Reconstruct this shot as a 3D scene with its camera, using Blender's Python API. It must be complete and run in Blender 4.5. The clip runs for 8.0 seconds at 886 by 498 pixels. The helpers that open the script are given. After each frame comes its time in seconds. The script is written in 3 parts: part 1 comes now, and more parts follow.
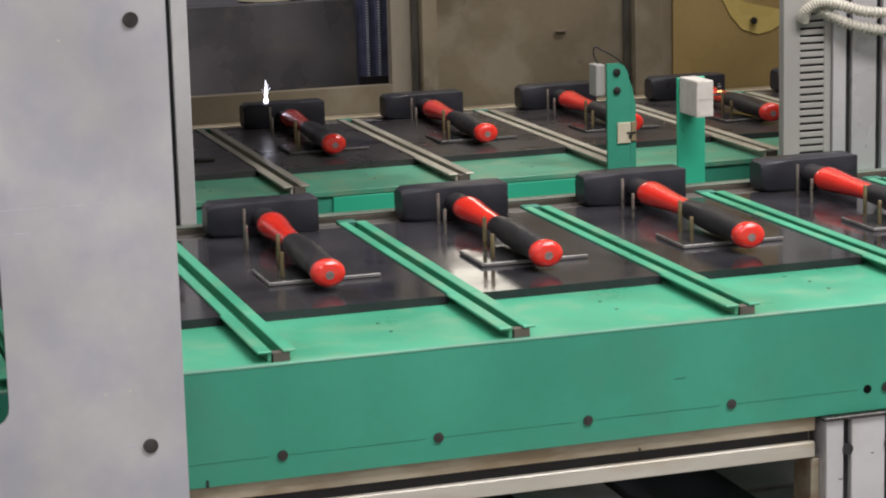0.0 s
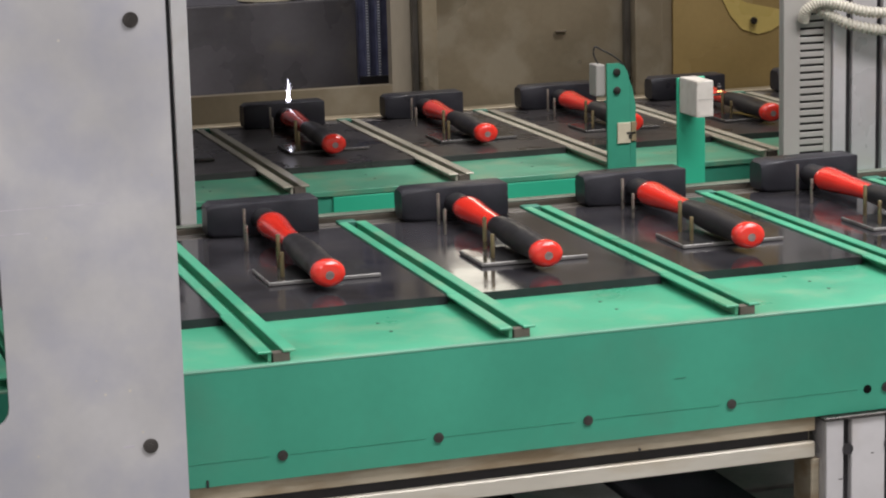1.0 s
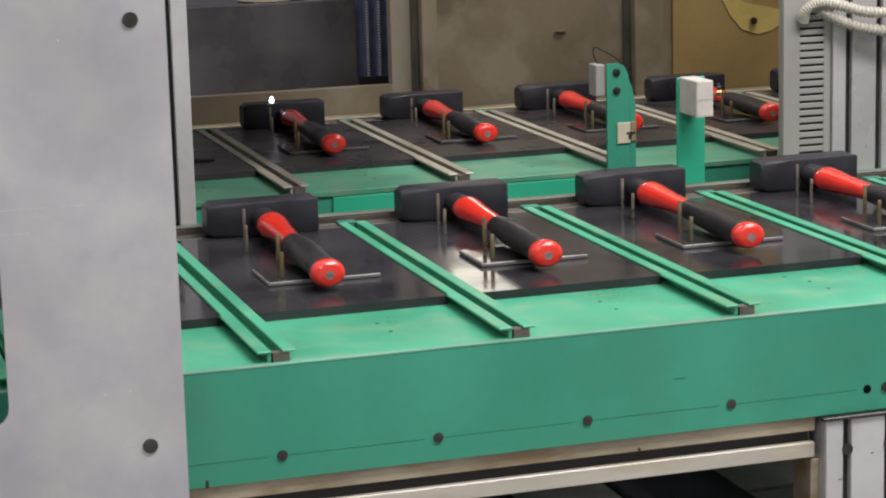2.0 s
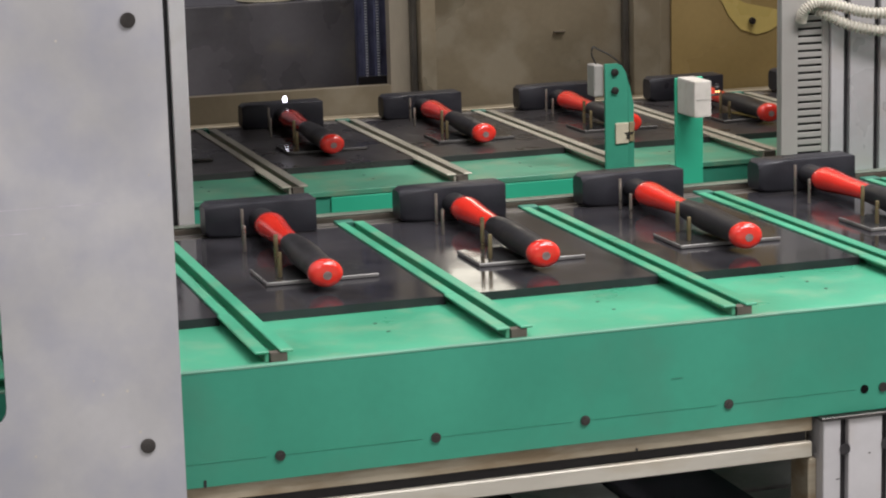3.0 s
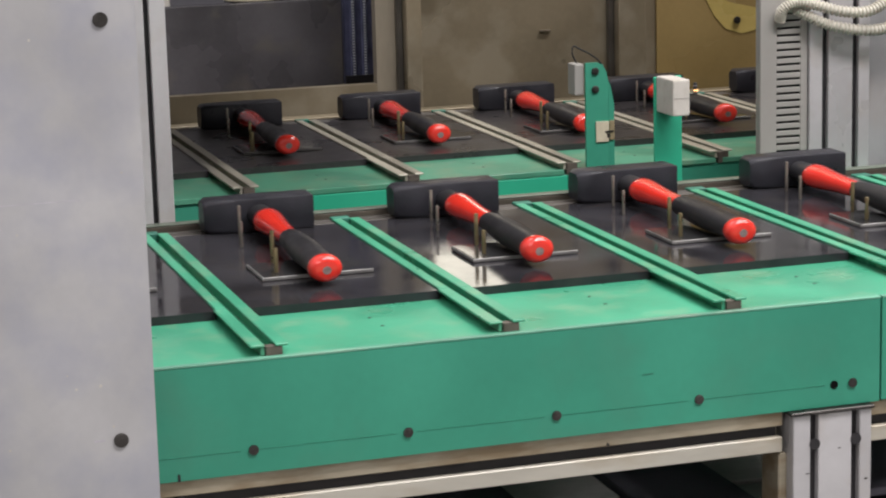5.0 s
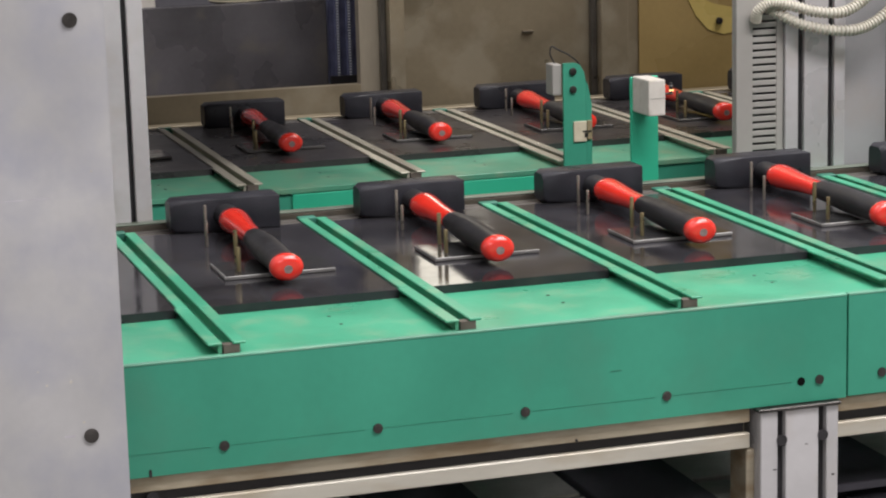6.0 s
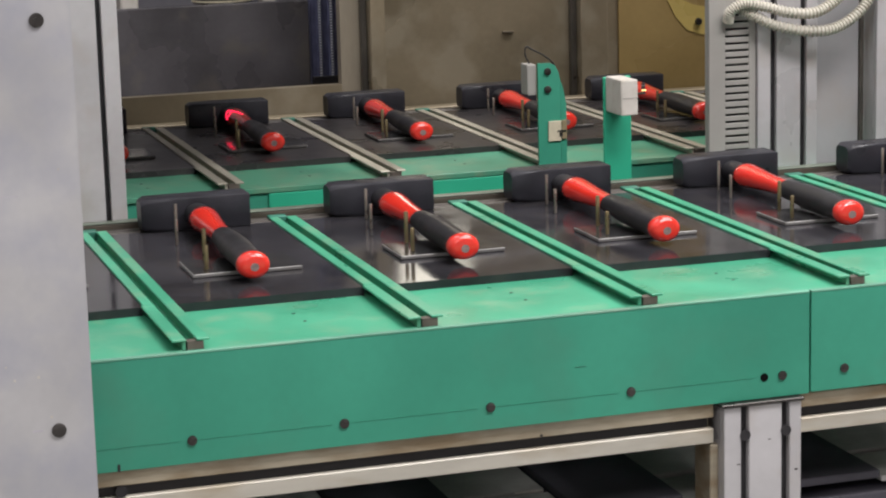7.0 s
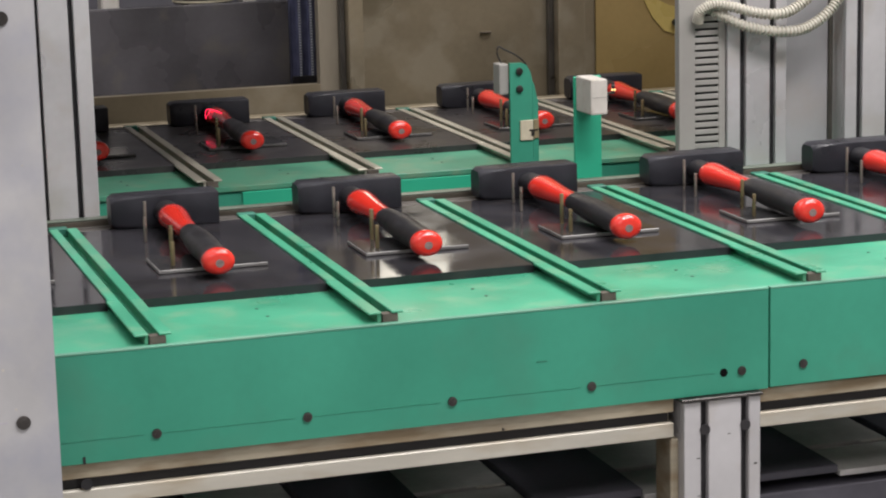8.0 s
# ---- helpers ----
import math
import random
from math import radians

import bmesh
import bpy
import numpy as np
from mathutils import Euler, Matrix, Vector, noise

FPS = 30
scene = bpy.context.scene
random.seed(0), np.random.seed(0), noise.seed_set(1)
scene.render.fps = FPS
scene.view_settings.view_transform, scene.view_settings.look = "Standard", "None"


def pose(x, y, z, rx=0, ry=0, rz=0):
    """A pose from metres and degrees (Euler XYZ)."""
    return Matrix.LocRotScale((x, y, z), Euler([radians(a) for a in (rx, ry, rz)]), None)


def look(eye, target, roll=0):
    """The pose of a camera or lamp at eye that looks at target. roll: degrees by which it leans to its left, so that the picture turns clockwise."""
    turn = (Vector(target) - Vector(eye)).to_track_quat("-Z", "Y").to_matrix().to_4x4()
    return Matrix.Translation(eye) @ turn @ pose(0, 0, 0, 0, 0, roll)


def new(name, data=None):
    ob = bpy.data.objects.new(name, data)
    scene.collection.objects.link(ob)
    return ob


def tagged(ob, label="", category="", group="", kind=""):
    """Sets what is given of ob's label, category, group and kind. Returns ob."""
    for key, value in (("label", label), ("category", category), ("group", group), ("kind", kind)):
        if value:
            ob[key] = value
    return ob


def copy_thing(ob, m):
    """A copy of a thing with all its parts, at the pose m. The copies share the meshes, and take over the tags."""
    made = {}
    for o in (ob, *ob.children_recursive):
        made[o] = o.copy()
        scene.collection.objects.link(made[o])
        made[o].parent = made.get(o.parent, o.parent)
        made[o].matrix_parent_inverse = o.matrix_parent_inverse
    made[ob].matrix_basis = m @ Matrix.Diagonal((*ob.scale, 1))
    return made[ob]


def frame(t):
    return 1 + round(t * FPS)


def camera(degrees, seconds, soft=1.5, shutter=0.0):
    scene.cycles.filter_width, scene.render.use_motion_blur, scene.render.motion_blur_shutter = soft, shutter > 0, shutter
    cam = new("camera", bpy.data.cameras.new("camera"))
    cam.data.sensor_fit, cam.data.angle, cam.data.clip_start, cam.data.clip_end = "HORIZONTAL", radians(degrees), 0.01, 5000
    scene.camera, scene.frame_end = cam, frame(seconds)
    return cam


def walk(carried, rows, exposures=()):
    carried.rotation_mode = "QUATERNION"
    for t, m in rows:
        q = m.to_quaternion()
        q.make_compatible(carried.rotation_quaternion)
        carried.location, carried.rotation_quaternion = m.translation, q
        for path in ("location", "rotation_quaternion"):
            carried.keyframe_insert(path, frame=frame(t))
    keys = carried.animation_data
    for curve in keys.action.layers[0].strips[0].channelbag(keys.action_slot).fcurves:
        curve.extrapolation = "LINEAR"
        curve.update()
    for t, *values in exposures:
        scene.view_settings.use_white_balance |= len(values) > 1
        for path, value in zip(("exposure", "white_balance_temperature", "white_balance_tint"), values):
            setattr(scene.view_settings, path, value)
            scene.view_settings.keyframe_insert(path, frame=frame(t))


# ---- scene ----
cam = camera(22.3, 8.0, soft=2.05, shutter=0.4)
PATH = [
    (0, (-0.377, -1.66, 1.319), (0.211, 0.211, 0.927), -1.5),
    (1.5, (-0.377, -1.66, 1.319), (0.211, 0.211, 0.927), -1.5),
    (3, (-0.3755, -1.6625, 1.3195), (0.2125, 0.2085, 0.9275), -1.5),
    (3.5, (-0.374, -1.665, 1.32), (0.214, 0.206, 0.928), -1.5),
    (4, (-0.371, -1.669, 1.321), (0.217, 0.201, 0.928), -1.5),
    (4.5, (-0.367, -1.677, 1.321), (0.22, 0.194, 0.928), -1.5),
    (6, (-0.342, -1.715, 1.322), (0.246, 0.156, 0.93), -1.5),
    (6.5, (-0.336, -1.728, 1.322), (0.254, 0.142, 0.931), -1.5),
    (7, (-0.324, -1.746, 1.323), (0.266, 0.124, 0.932), -1.5),
    (7.5, (-0.314, -1.763, 1.322), (0.278, 0.108, 0.932), -1.5),
    (8, (-0.305, -1.78, 1.323), (0.289, 0.09, 0.933), -1.4),
]
walk(cam, [(t, look(eye, target, roll)) for t, eye, target, roll in PATH])

# ---- light ----
world = bpy.data.worlds.new("hall_air")
scene.world = world
world.use_nodes = True
world.node_tree.nodes["Background"].inputs[0].default_value = (0.75, 0.85, 1.0, 1)
world.node_tree.nodes["Background"].inputs[1].default_value = 0.12
scene.view_settings.exposure = 0.04


def area_lamp(name, m, sx, sy, watts, colour):
    data = bpy.data.lights.new(name, "AREA")
    data.shape, data.size, data.size_y, data.energy, data.color = "RECTANGLE", sx, sy, watts, colour
    ob = new(name, data)
    ob.matrix_world = m
    return ob


LAMPS = [(-1.2, -2.8, 3.3, 40), (0.90, -1.2, 3.3, 84), (2.4, -1.2, 3.3, 38), (-0.6, 1.4, 3.3, 24), (1.6, 0.6, 3.3, 52)]
for lx, ly, lz, lw in LAMPS:
    area_lamp("hall_lamp", pose(lx, ly, lz), 1.6, 0.8, lw, (1.0, 0.960, 0.970))


# ---- materials ----
def mat(name, colour, rough=0.5, metal=0.0, vary=0.12, scale=9.0, fine=120.0, bump=0.05, dirt=None, dirt_amount=0.0,
        rough_vary=0.12, dirt_from=0.52, coat=0.0, random_tint=0.0, stretch=(1, 1, 1), spec=0.5, dirt_soft=0.2):
    m = bpy.data.materials.new(name)
    m.use_nodes = True
    nt = m.node_tree
    b = nt.nodes["Principled BSDF"]
    link = nt.links.new
    tc = nt.nodes.new("ShaderNodeTexCoord")
    geo = nt.nodes.new("ShaderNodeNewGeometry")
    info = nt.nodes.new("ShaderNodeObjectInfo")
    mp = nt.nodes.new("ShaderNodeMapping")
    mp.inputs["Scale"].default_value = stretch
    off = nt.nodes.new("ShaderNodeVectorMath")
    off.operation = "MULTIPLY_ADD"
    link(info.outputs["Random"], off.inputs[0])
    off.inputs[1].default_value = (7.3, 3.1, 5.7)
    link(tc.outputs["Object"], off.inputs[2])
    link(off.outputs[0], mp.inputs["Vector"])

    def noise_node(sc, detail):
        n = nt.nodes.new("ShaderNodeTexNoise")
        n.inputs["Scale"].default_value, n.inputs["Detail"].default_value = sc, detail
        link(mp.outputs[0], n.inputs["Vector"])
        return n

    big, small = noise_node(scale, 4), noise_node(fine, 3)
    ramp = nt.nodes.new("ShaderNodeMapRange")
    ramp.inputs["From Min"].default_value, ramp.inputs["From Max"].default_value = 0.3, 0.7
    ramp.inputs["To Min"].default_value, ramp.inputs["To Max"].default_value = 1 - vary, 1 + vary
    link(big.outputs["Fac"], ramp.inputs["Value"])
    ramp2 = nt.nodes.new("ShaderNodeMapRange")
    ramp2.inputs["To Min"].default_value, ramp2.inputs["To Max"].default_value = 1 - vary * 0.4, 1 + vary * 0.4
    link(small.outputs["Fac"], ramp2.inputs["Value"])
    mul = nt.nodes.new("ShaderNodeMath")
    mul.operation = "MULTIPLY"
    link(ramp.outputs[0], mul.inputs[0])
    link(ramp2.outputs[0], mul.inputs[1])
    last = mul.outputs[0]
    if random_tint:
        r3 = nt.nodes.new("ShaderNodeMapRange")
        r3.inputs["To Min"].default_value, r3.inputs["To Max"].default_value = 1 - random_tint, 1 + random_tint
        link(info.outputs["Random"], r3.inputs["Value"])
        m3 = nt.nodes.new("ShaderNodeMath")
        m3.operation = "MULTIPLY"
        link(last, m3.inputs[0])
        link(r3.outputs[0], m3.inputs[1])
        last = m3.outputs[0]
    col = nt.nodes.new("ShaderNodeVectorMath")
    col.operation = "SCALE"
    col.inputs[0].default_value = colour
    link(last, col.inputs["Scale"])
    out = col.outputs[0]
    if dirt:
        dn = noise_node(scale * 2.3, 6)
        dr = nt.nodes.new("ShaderNodeMapRange")
        dr.inputs["From Min"].default_value, dr.inputs["From Max"].default_value = dirt_from, dirt_from + dirt_soft
        dr.inputs["To Max"].default_value = dirt_amount
        link(dn.outputs["Fac"], dr.inputs["Value"])
        mix = nt.nodes.new("ShaderNodeMix")
        mix.data_type = "RGBA"
        link(dr.outputs[0], mix.inputs["Factor"])
        link(out, mix.inputs["A"])
        mix.inputs["B"].default_value = (*dirt, 1)
        out = mix.outputs["Result"]
    link(out, b.inputs["Base Color"])
    rr = nt.nodes.new("ShaderNodeMapRange")
    rr.inputs["From Min"].default_value, rr.inputs["From Max"].default_value = 0.3, 0.7
    rr.inputs["To Min"].default_value = max(0.02, rough - rough_vary)
    rr.inputs["To Max"].default_value = min(1, rough + rough_vary)
    link(big.outputs["Fac"], rr.inputs["Value"])
    link(rr.outputs[0], b.inputs["Roughness"])
    b.inputs["Metallic"].default_value = metal
    b.inputs["Specular IOR Level"].default_value = spec
    b.inputs["Coat Weight"].default_value = coat
    b.inputs["Coat Roughness"].default_value = 0.08
    if bump:
        bp = nt.nodes.new("ShaderNodeBump")
        bp.inputs["Strength"].default_value, bp.inputs["Distance"].default_value = bump, 0.002
        link(small.outputs["Fac"], bp.inputs["Height"])
        link(bp.outputs[0], b.inputs["Normal"])
    return m


def glow(name, colour, strength):
    m = bpy.data.materials.new(name)
    m.use_nodes = True
    b = m.node_tree.nodes["Principled BSDF"]
    b.inputs["Base Color"].default_value = (*colour, 1)
    b.inputs["Emission Color"].default_value = (*colour, 1)
    b.inputs["Emission Strength"].default_value = strength
    return m


GREEN = mat("green_paint", (0.047, 0.298, 0.196), 0.46, vary=0.13, scale=6, dirt=(0.062, 0.245, 0.165), dirt_amount=0.6, spec=0.4)
GREEN_BRIGHT = mat("green_paint_fresh", (0.036, 0.44, 0.26), 0.40, vary=0.06, scale=9)
GREEN_WORN = mat("green_paint_worn", (0.062, 0.345, 0.203), 0.36, vary=0.12, scale=10, dirt=(0.24, 0.38, 0.24), dirt_amount=0.5)
GREEN_OLD = mat("green_paint_dull", (0.085, 0.30, 0.19), 0.40, vary=0.14, scale=10, dirt=(0.22, 0.30, 0.19), dirt_amount=0.6)
STEEL_RAIL = mat("bare_rail_steel", (0.49, 0.46, 0.375), 0.40, 0.35, vary=0.18, scale=20, stretch=(1, 0.2, 1))
BOARD = mat("black_board", (0.029, 0.028, 0.032), 0.12, vary=0.45, scale=14, fine=42, bump=0.05, rough_vary=0.08,
            dirt=(0.044, 0.040, 0.038), dirt_amount=0.6, spec=0.40)
BOARD_DULL = mat("dull_worn_board", (0.034, 0.031, 0.032), 0.30, vary=0.40, scale=14, fine=60, bump=0.02, rough_vary=0.08,
                 dirt=(0.045, 0.042, 0.038), dirt_amount=0.6)
PLATE = mat("dark_steel_plate", (0.040, 0.040, 0.041), 0.10, 0.3, vary=0.2, scale=30)
EDGE = mat("ground_steel_edge", (0.31, 0.30, 0.29), 0.38, 0.6, vary=0.15, scale=40)
BRASS = mat("brass_pin", (0.34, 0.27, 0.15), 0.34, 0.8, vary=0.2, scale=60)
STEEL_PIN = mat("steel_pin", (0.31, 0.28, 0.24), 0.34, 0.7, vary=0.2, scale=60)
FORGED = mat("black_forged_steel", (0.025, 0.025, 0.031), 0.38, 0.0, vary=0.25, scale=30, fine=400, bump=0.10, spec=0.34)
RED = mat("red_plastic", (0.80, 0.035, 0.022), 0.18, vary=0.08, scale=25, bump=0.02, coat=0.8, rough_vary=0.05)
RUBBER = mat("black_rubber", (0.020, 0.0195, 0.022), 0.40, vary=0.2, scale=30, fine=500, bump=0.08, spec=0.4)
CORE = mat("fibre_core", (0.24, 0.18, 0.17), 0.6, vary=0.3, scale=200)
SHEET = mat("brushed_sheet_metal", (0.54, 0.53, 0.535), 0.45, 0.30, vary=0.09, scale=9, fine=160, bump=0.03,
            dirt=(0.36, 0.37, 0.46), dirt_amount=0.65, rough_vary=0.16, dirt_from=0.40, dirt_soft=0.36)
FILLER = mat("grey_sheet", (0.40, 0.39, 0.40), 0.5, 0.2, vary=0.10, scale=6, dirt=(0.40, 0.35, 0.31), dirt_amount=0.5)
ALU = mat("anodised_aluminium", (0.53, 0.515, 0.52), 0.36, 0.18, vary=0.13, scale=8, dirt=(0.44, 0.39, 0.34), dirt_amount=0.5)
ALU_WARM = mat("stained_aluminium", (0.43, 0.375, 0.28), 0.45, 0.35, vary=0.30, scale=9, dirt=(0.25, 0.175, 0.095), dirt_amount=0.8, dirt_from=0.44, stretch=(0.6, 1, 2.2))
ALU_PALE = mat("weathered_aluminium", (0.52, 0.49, 0.42), 0.45, 0.2, vary=0.16, scale=9, dirt=(0.38, 0.30, 0.19), dirt_amount=0.6, dirt_from=0.50, stretch=(0.5, 1, 2.0))
VOID = mat("open_hole", (0.004, 0.004, 0.004), 0.9, vary=0.2, scale=30, spec=0.1)
# Rubbed paint, made paler still to carry the highlight along the edge.
WORN_LIT_LIP = mat("rubbed_highlit_edge", (0.13, 0.355, 0.245), 0.42, vary=0.22, scale=14, dirt=(0.30, 0.34, 0.27), dirt_amount=0.75, dirt_from=0.50, stretch=(0.5, 1, 1))
GREASE = mat("greasy_brown_steel", (0.115, 0.098, 0.080), 0.55, 0.1, vary=0.25, scale=60)
GUIDE = mat("brown_guide_steel", (0.125, 0.106, 0.083), 0.42, 0.3, vary=0.28, scale=12, dirt=(0.09, 0.08, 0.068), dirt_amount=0.6)
STRIP = mat("rubbed_grey_green", (0.13, 0.155, 0.12), 0.4, 0.2, vary=0.25, scale=12)
DEEP_GREEN = mat("dark_green_paint", (0.035, 0.17, 0.12), 0.45, vary=0.2, scale=30)
TIE = mat("dull_brown_steel", (0.088, 0.079, 0.070), 0.42, 0.4, vary=0.25, scale=20)
# Darker copy of EDGE: the weaker light at the rear is put into the colour.
EDGE_SHADED = mat("shaded_steel_edge", (0.105, 0.10, 0.095), 0.45, 0.4, vary=0.2, scale=40)
DARK = mat("dark_slot", (0.020, 0.018, 0.020), 0.6, vary=0.3, scale=30)
BOLT = mat("dark_bolt", (0.075, 0.068, 0.064), 0.38, 0.7, vary=0.3, scale=80)
WALLM = mat("beige_enclosure_sheet", (0.272, 0.226, 0.152), 0.34, 0.30, vary=0.26, scale=4.5, dirt=(0.40, 0.35, 0.26), dirt_amount=0.6, dirt_from=0.50, dirt_soft=0.12)
LATCH = mat("brown_latch_steel", (0.15, 0.122, 0.085), 0.5, vary=0.2, scale=60)
AMBER = mat("amber_safety_panel", (0.33, 0.235, 0.095), 0.3, vary=0.2, scale=4, bump=0.02)
# Colour of the bright reflection on the amber panel.
YELLOW = mat("yellow_glare", (0.56, 0.43, 0.14), 0.3, vary=0.15, scale=6)
TINT = mat("dark_tinted_panel", (0.098, 0.092, 0.098), 0.30, vary=0.35, scale=7, bump=0.01, dirt=(0.17, 0.15, 0.12), dirt_amount=0.6)
DUCT = mat("grey_duct_plastic", (0.36, 0.345, 0.32), 0.5, vary=0.06, scale=12)
HOSE = mat("cream_conduit", (0.56, 0.53, 0.45), 0.45, vary=0.10, scale=30)
WHITE = mat("white_plastic", (0.63, 0.595, 0.54), 0.45, vary=0.08, scale=30, dirt=(0.42, 0.37, 0.29), dirt_amount=0.6)
LABEL = mat("cream_label", (0.60, 0.54, 0.40), 0.55, vary=0.1, scale=90)
LABEL_OLD = mat("darkened_label", (0.26, 0.21, 0.12), 0.55, vary=0.2, scale=90)
PALE_WALL = mat("pale_wall_sheet", (0.355, 0.310, 0.240), 0.36, 0.3, vary=0.2, scale=6, stretch=(2, 1, 0.4))
NAVY = mat("navy_cable_chain", (0.135, 0.145, 0.25), 0.45, vary=0.3, scale=40)
PALE = mat("pale_link_dots", (0.80, 0.82, 0.86), 0.4, vary=0.1, scale=90)
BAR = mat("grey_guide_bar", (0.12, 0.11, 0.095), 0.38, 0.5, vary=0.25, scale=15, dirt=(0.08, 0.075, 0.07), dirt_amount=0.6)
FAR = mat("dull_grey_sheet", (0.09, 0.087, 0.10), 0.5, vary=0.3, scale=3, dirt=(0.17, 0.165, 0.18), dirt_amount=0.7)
CONCRETE = mat("concrete_floor", (0.32, 0.32, 0.31), 0.55, vary=0.15, scale=1.5, fine=60, bump=0.1)
PLASTER = mat("hall_plaster", (0.74, 0.74, 0.73), 0.8, vary=0.06, scale=1.0, fine=40)
AMBER_LED = glow("amber_indicator", (1.0, 0.55, 0.22), 2.2)
LAMP_ON = glow("lamp_glow", (1.0, 0.94, 0.80), 2.0)
LOWDARK = mat("dull_black_board", (0.082, 0.077, 0.095), 0.6, vary=0.3, scale=12)
LOWGREY = mat("dusty_grey_plate", (0.54, 0.52, 0.50), 0.5, vary=0.3, scale=14)
SPARK = glow("spark_glow", (0.86, 0.84, 1.0), 6.0)
LASER = glow("laser_red_glow", (1.0, 0.02, 0.08), 2.2)


# ---- building helpers ----
def box_bm(x0, x1, y0, y1, z0, z1, bevel=0.0, seg=1, bm=None):
    bm = bm or bmesh.new()
    made = bmesh.ops.create_cube(bm, size=1.0)["verts"]
    for v in made:
        v.co = Vector(((x0 + x1) / 2 + v.co.x * (x1 - x0), (y0 + y1) / 2 + v.co.y * (y1 - y0), (z0 + z1) / 2 + v.co.z * (z1 - z0)))
    if bevel:
        edges = list({e for v in made for e in v.link_edges})
        bmesh.ops.bevel(bm, geom=edges, offset=bevel, segments=seg, profile=0.6, affect="EDGES")
    return bm


def cyl_bm(base, axis, r, length, n=20, r2=None, bevel=0.0, bm=None):
    """A rod from base along axis."""
    bm = bm or bmesh.new()
    turn = Vector(axis).normalized().to_track_quat("Z", "Y").to_matrix().to_4x4()
    m = Matrix.Translation(Vector(base)) @ turn @ Matrix.Translation((0, 0, length / 2))
    made = bmesh.ops.create_cone(bm, cap_ends=True, segments=n, radius1=r, radius2=r if r2 is None else r2, depth=length, matrix=m)["verts"]
    if bevel:
        edges = [e for e in {e for v in made for e in v.link_edges} if any(len(f.verts) > 4 for f in e.link_faces)]
        bmesh.ops.bevel(bm, geom=edges, offset=bevel, segments=2, profile=0.5, affect="EDGES")
    return bm


def loft_bm(rings, cap=True, bm=None):
    """Skins rings of equally many points."""
    bm = bm or bmesh.new()
    loops = [[bm.verts.new(p) for p in ring] for ring in rings]
    n = len(loops[0])
    for a, b in zip(loops, loops[1:]):
        for i in range(n):
            bm.faces.new((a[i], a[(i + 1) % n], b[(i + 1) % n], b[i]))
    if cap:
        bm.faces.new(loops[0][::-1])
        bm.faces.new(loops[-1])
    bmesh.ops.recalc_face_normals(bm, faces=bm.faces[:])
    return bm


def ovals(stations, n=28):
    """Rings round the y axis from (y, half width, half height, centre z)."""
    return [[(a * math.cos(6.28319 * i / n), y, zc + b * math.sin(6.28319 * i / n)) for i in range(n)] for y, a, b, zc in stations]


def tube_bm(points, radius, n=12, ribs=0.0):
    """A tube along points; ribs: how far every second ring stands out."""
    rings = []
    for i, p in enumerate(points):
        p = Vector(p)
        d = Vector(points[min(i + 1, len(points) - 1)]) - Vector(points[max(i - 1, 0)])
        q = d.normalized().to_track_quat("Z", "Y")
        r = radius + (ribs if i % 4 < 2 else 0.0)
        rings.append([p + q @ Vector((r * math.cos(6.28319 * k / n), r * math.sin(6.28319 * k / n), 0)) for k in range(n)])
    return loft_bm(rings)


def spline(points, count):
    """Catmull-Rom through points."""
    pts = [Vector(p) for p in points]
    pts = [pts[0] * 2 - pts[1], *pts, pts[-1] * 2 - pts[-2]]
    out = []
    spans = len(pts) - 3
    for i in range(count):
        u = i / (count - 1) * spans
        k = min(int(u), spans - 1)
        f = u - k
        a, b, c, d = pts[k:k + 4]
        out.append(0.5 * ((2 * b) + (c - a) * f + (2 * a - 5 * b + 4 * c - d) * f * f + (3 * b - a - 3 * c + d) * f ** 3))
    return out


def mesh_of(name, bm, material, smooth=False):
    me = bpy.data.meshes.new(name)
    bm.to_mesh(me)
    bm.free()
    for mt in material if isinstance(material, (list, tuple)) else [material]:
        me.materials.append(mt)
    if smooth:
        me.shade_smooth()
        me.set_sharp_from_angle(angle=radians(38))
    return me


def part(name, bm, material, parent=None, label="", smooth=False):
    ob = new(name, mesh_of(name, bm, material, smooth))
    if parent:
        ob.parent = parent
    return tagged(ob, label)


def thing(name, label, category, group="", kind=""):
    return tagged(new(name), label, category, group, kind)


PITCH = 0.20
# ---- hall ----
HX0, HX1, HY0, HY1, HZ = -5.0, 6.0, -5.5, 5.0, 3.6
tagged(part("floor", box_bm(HX0, HX1, HY0, HY1, -0.1, 0), CONCRETE), "grey concrete factory hall floor", "floor", kind="structure")
tagged(part("ceiling", box_bm(HX0, HX1, HY0, HY1, HZ, HZ + 0.1), PLASTER), "pale plain hall ceiling", "ceiling", kind="structure")
for nm, b in (("wall_north", (HX0, HX1, HY1, HY1 + 0.1, 0, HZ)), ("wall_south", (HX0, HX1, HY0 - 0.1, HY0, 0, HZ)),
              ("wall_west", (HX0 - 0.1, HX0, HY0, HY1, 0, HZ)), ("wall_east", (HX1, HX1 + 0.1, HY0, HY1, 0, HZ))):
    tagged(part(nm, box_bm(*b), PLASTER), "plain pale plaster hall wall", "wall", kind="structure")


# ---- machine frame ----
def bolts_on(parent, spots, y, r, name="bolt"):
    for bx, bz in spots:
        bm = cyl_bm((bx, y, bz), (0, -1, 0), r, 0.0016, 18, bevel=0.0005)
        cyl_bm((bx, y - 0.0015, bz), (0, -1, 0), r * 0.45, 0.0006, 6, bm=bm)
        part(name, bm, BOLT, parent, "dark steel button-head bolt", True)


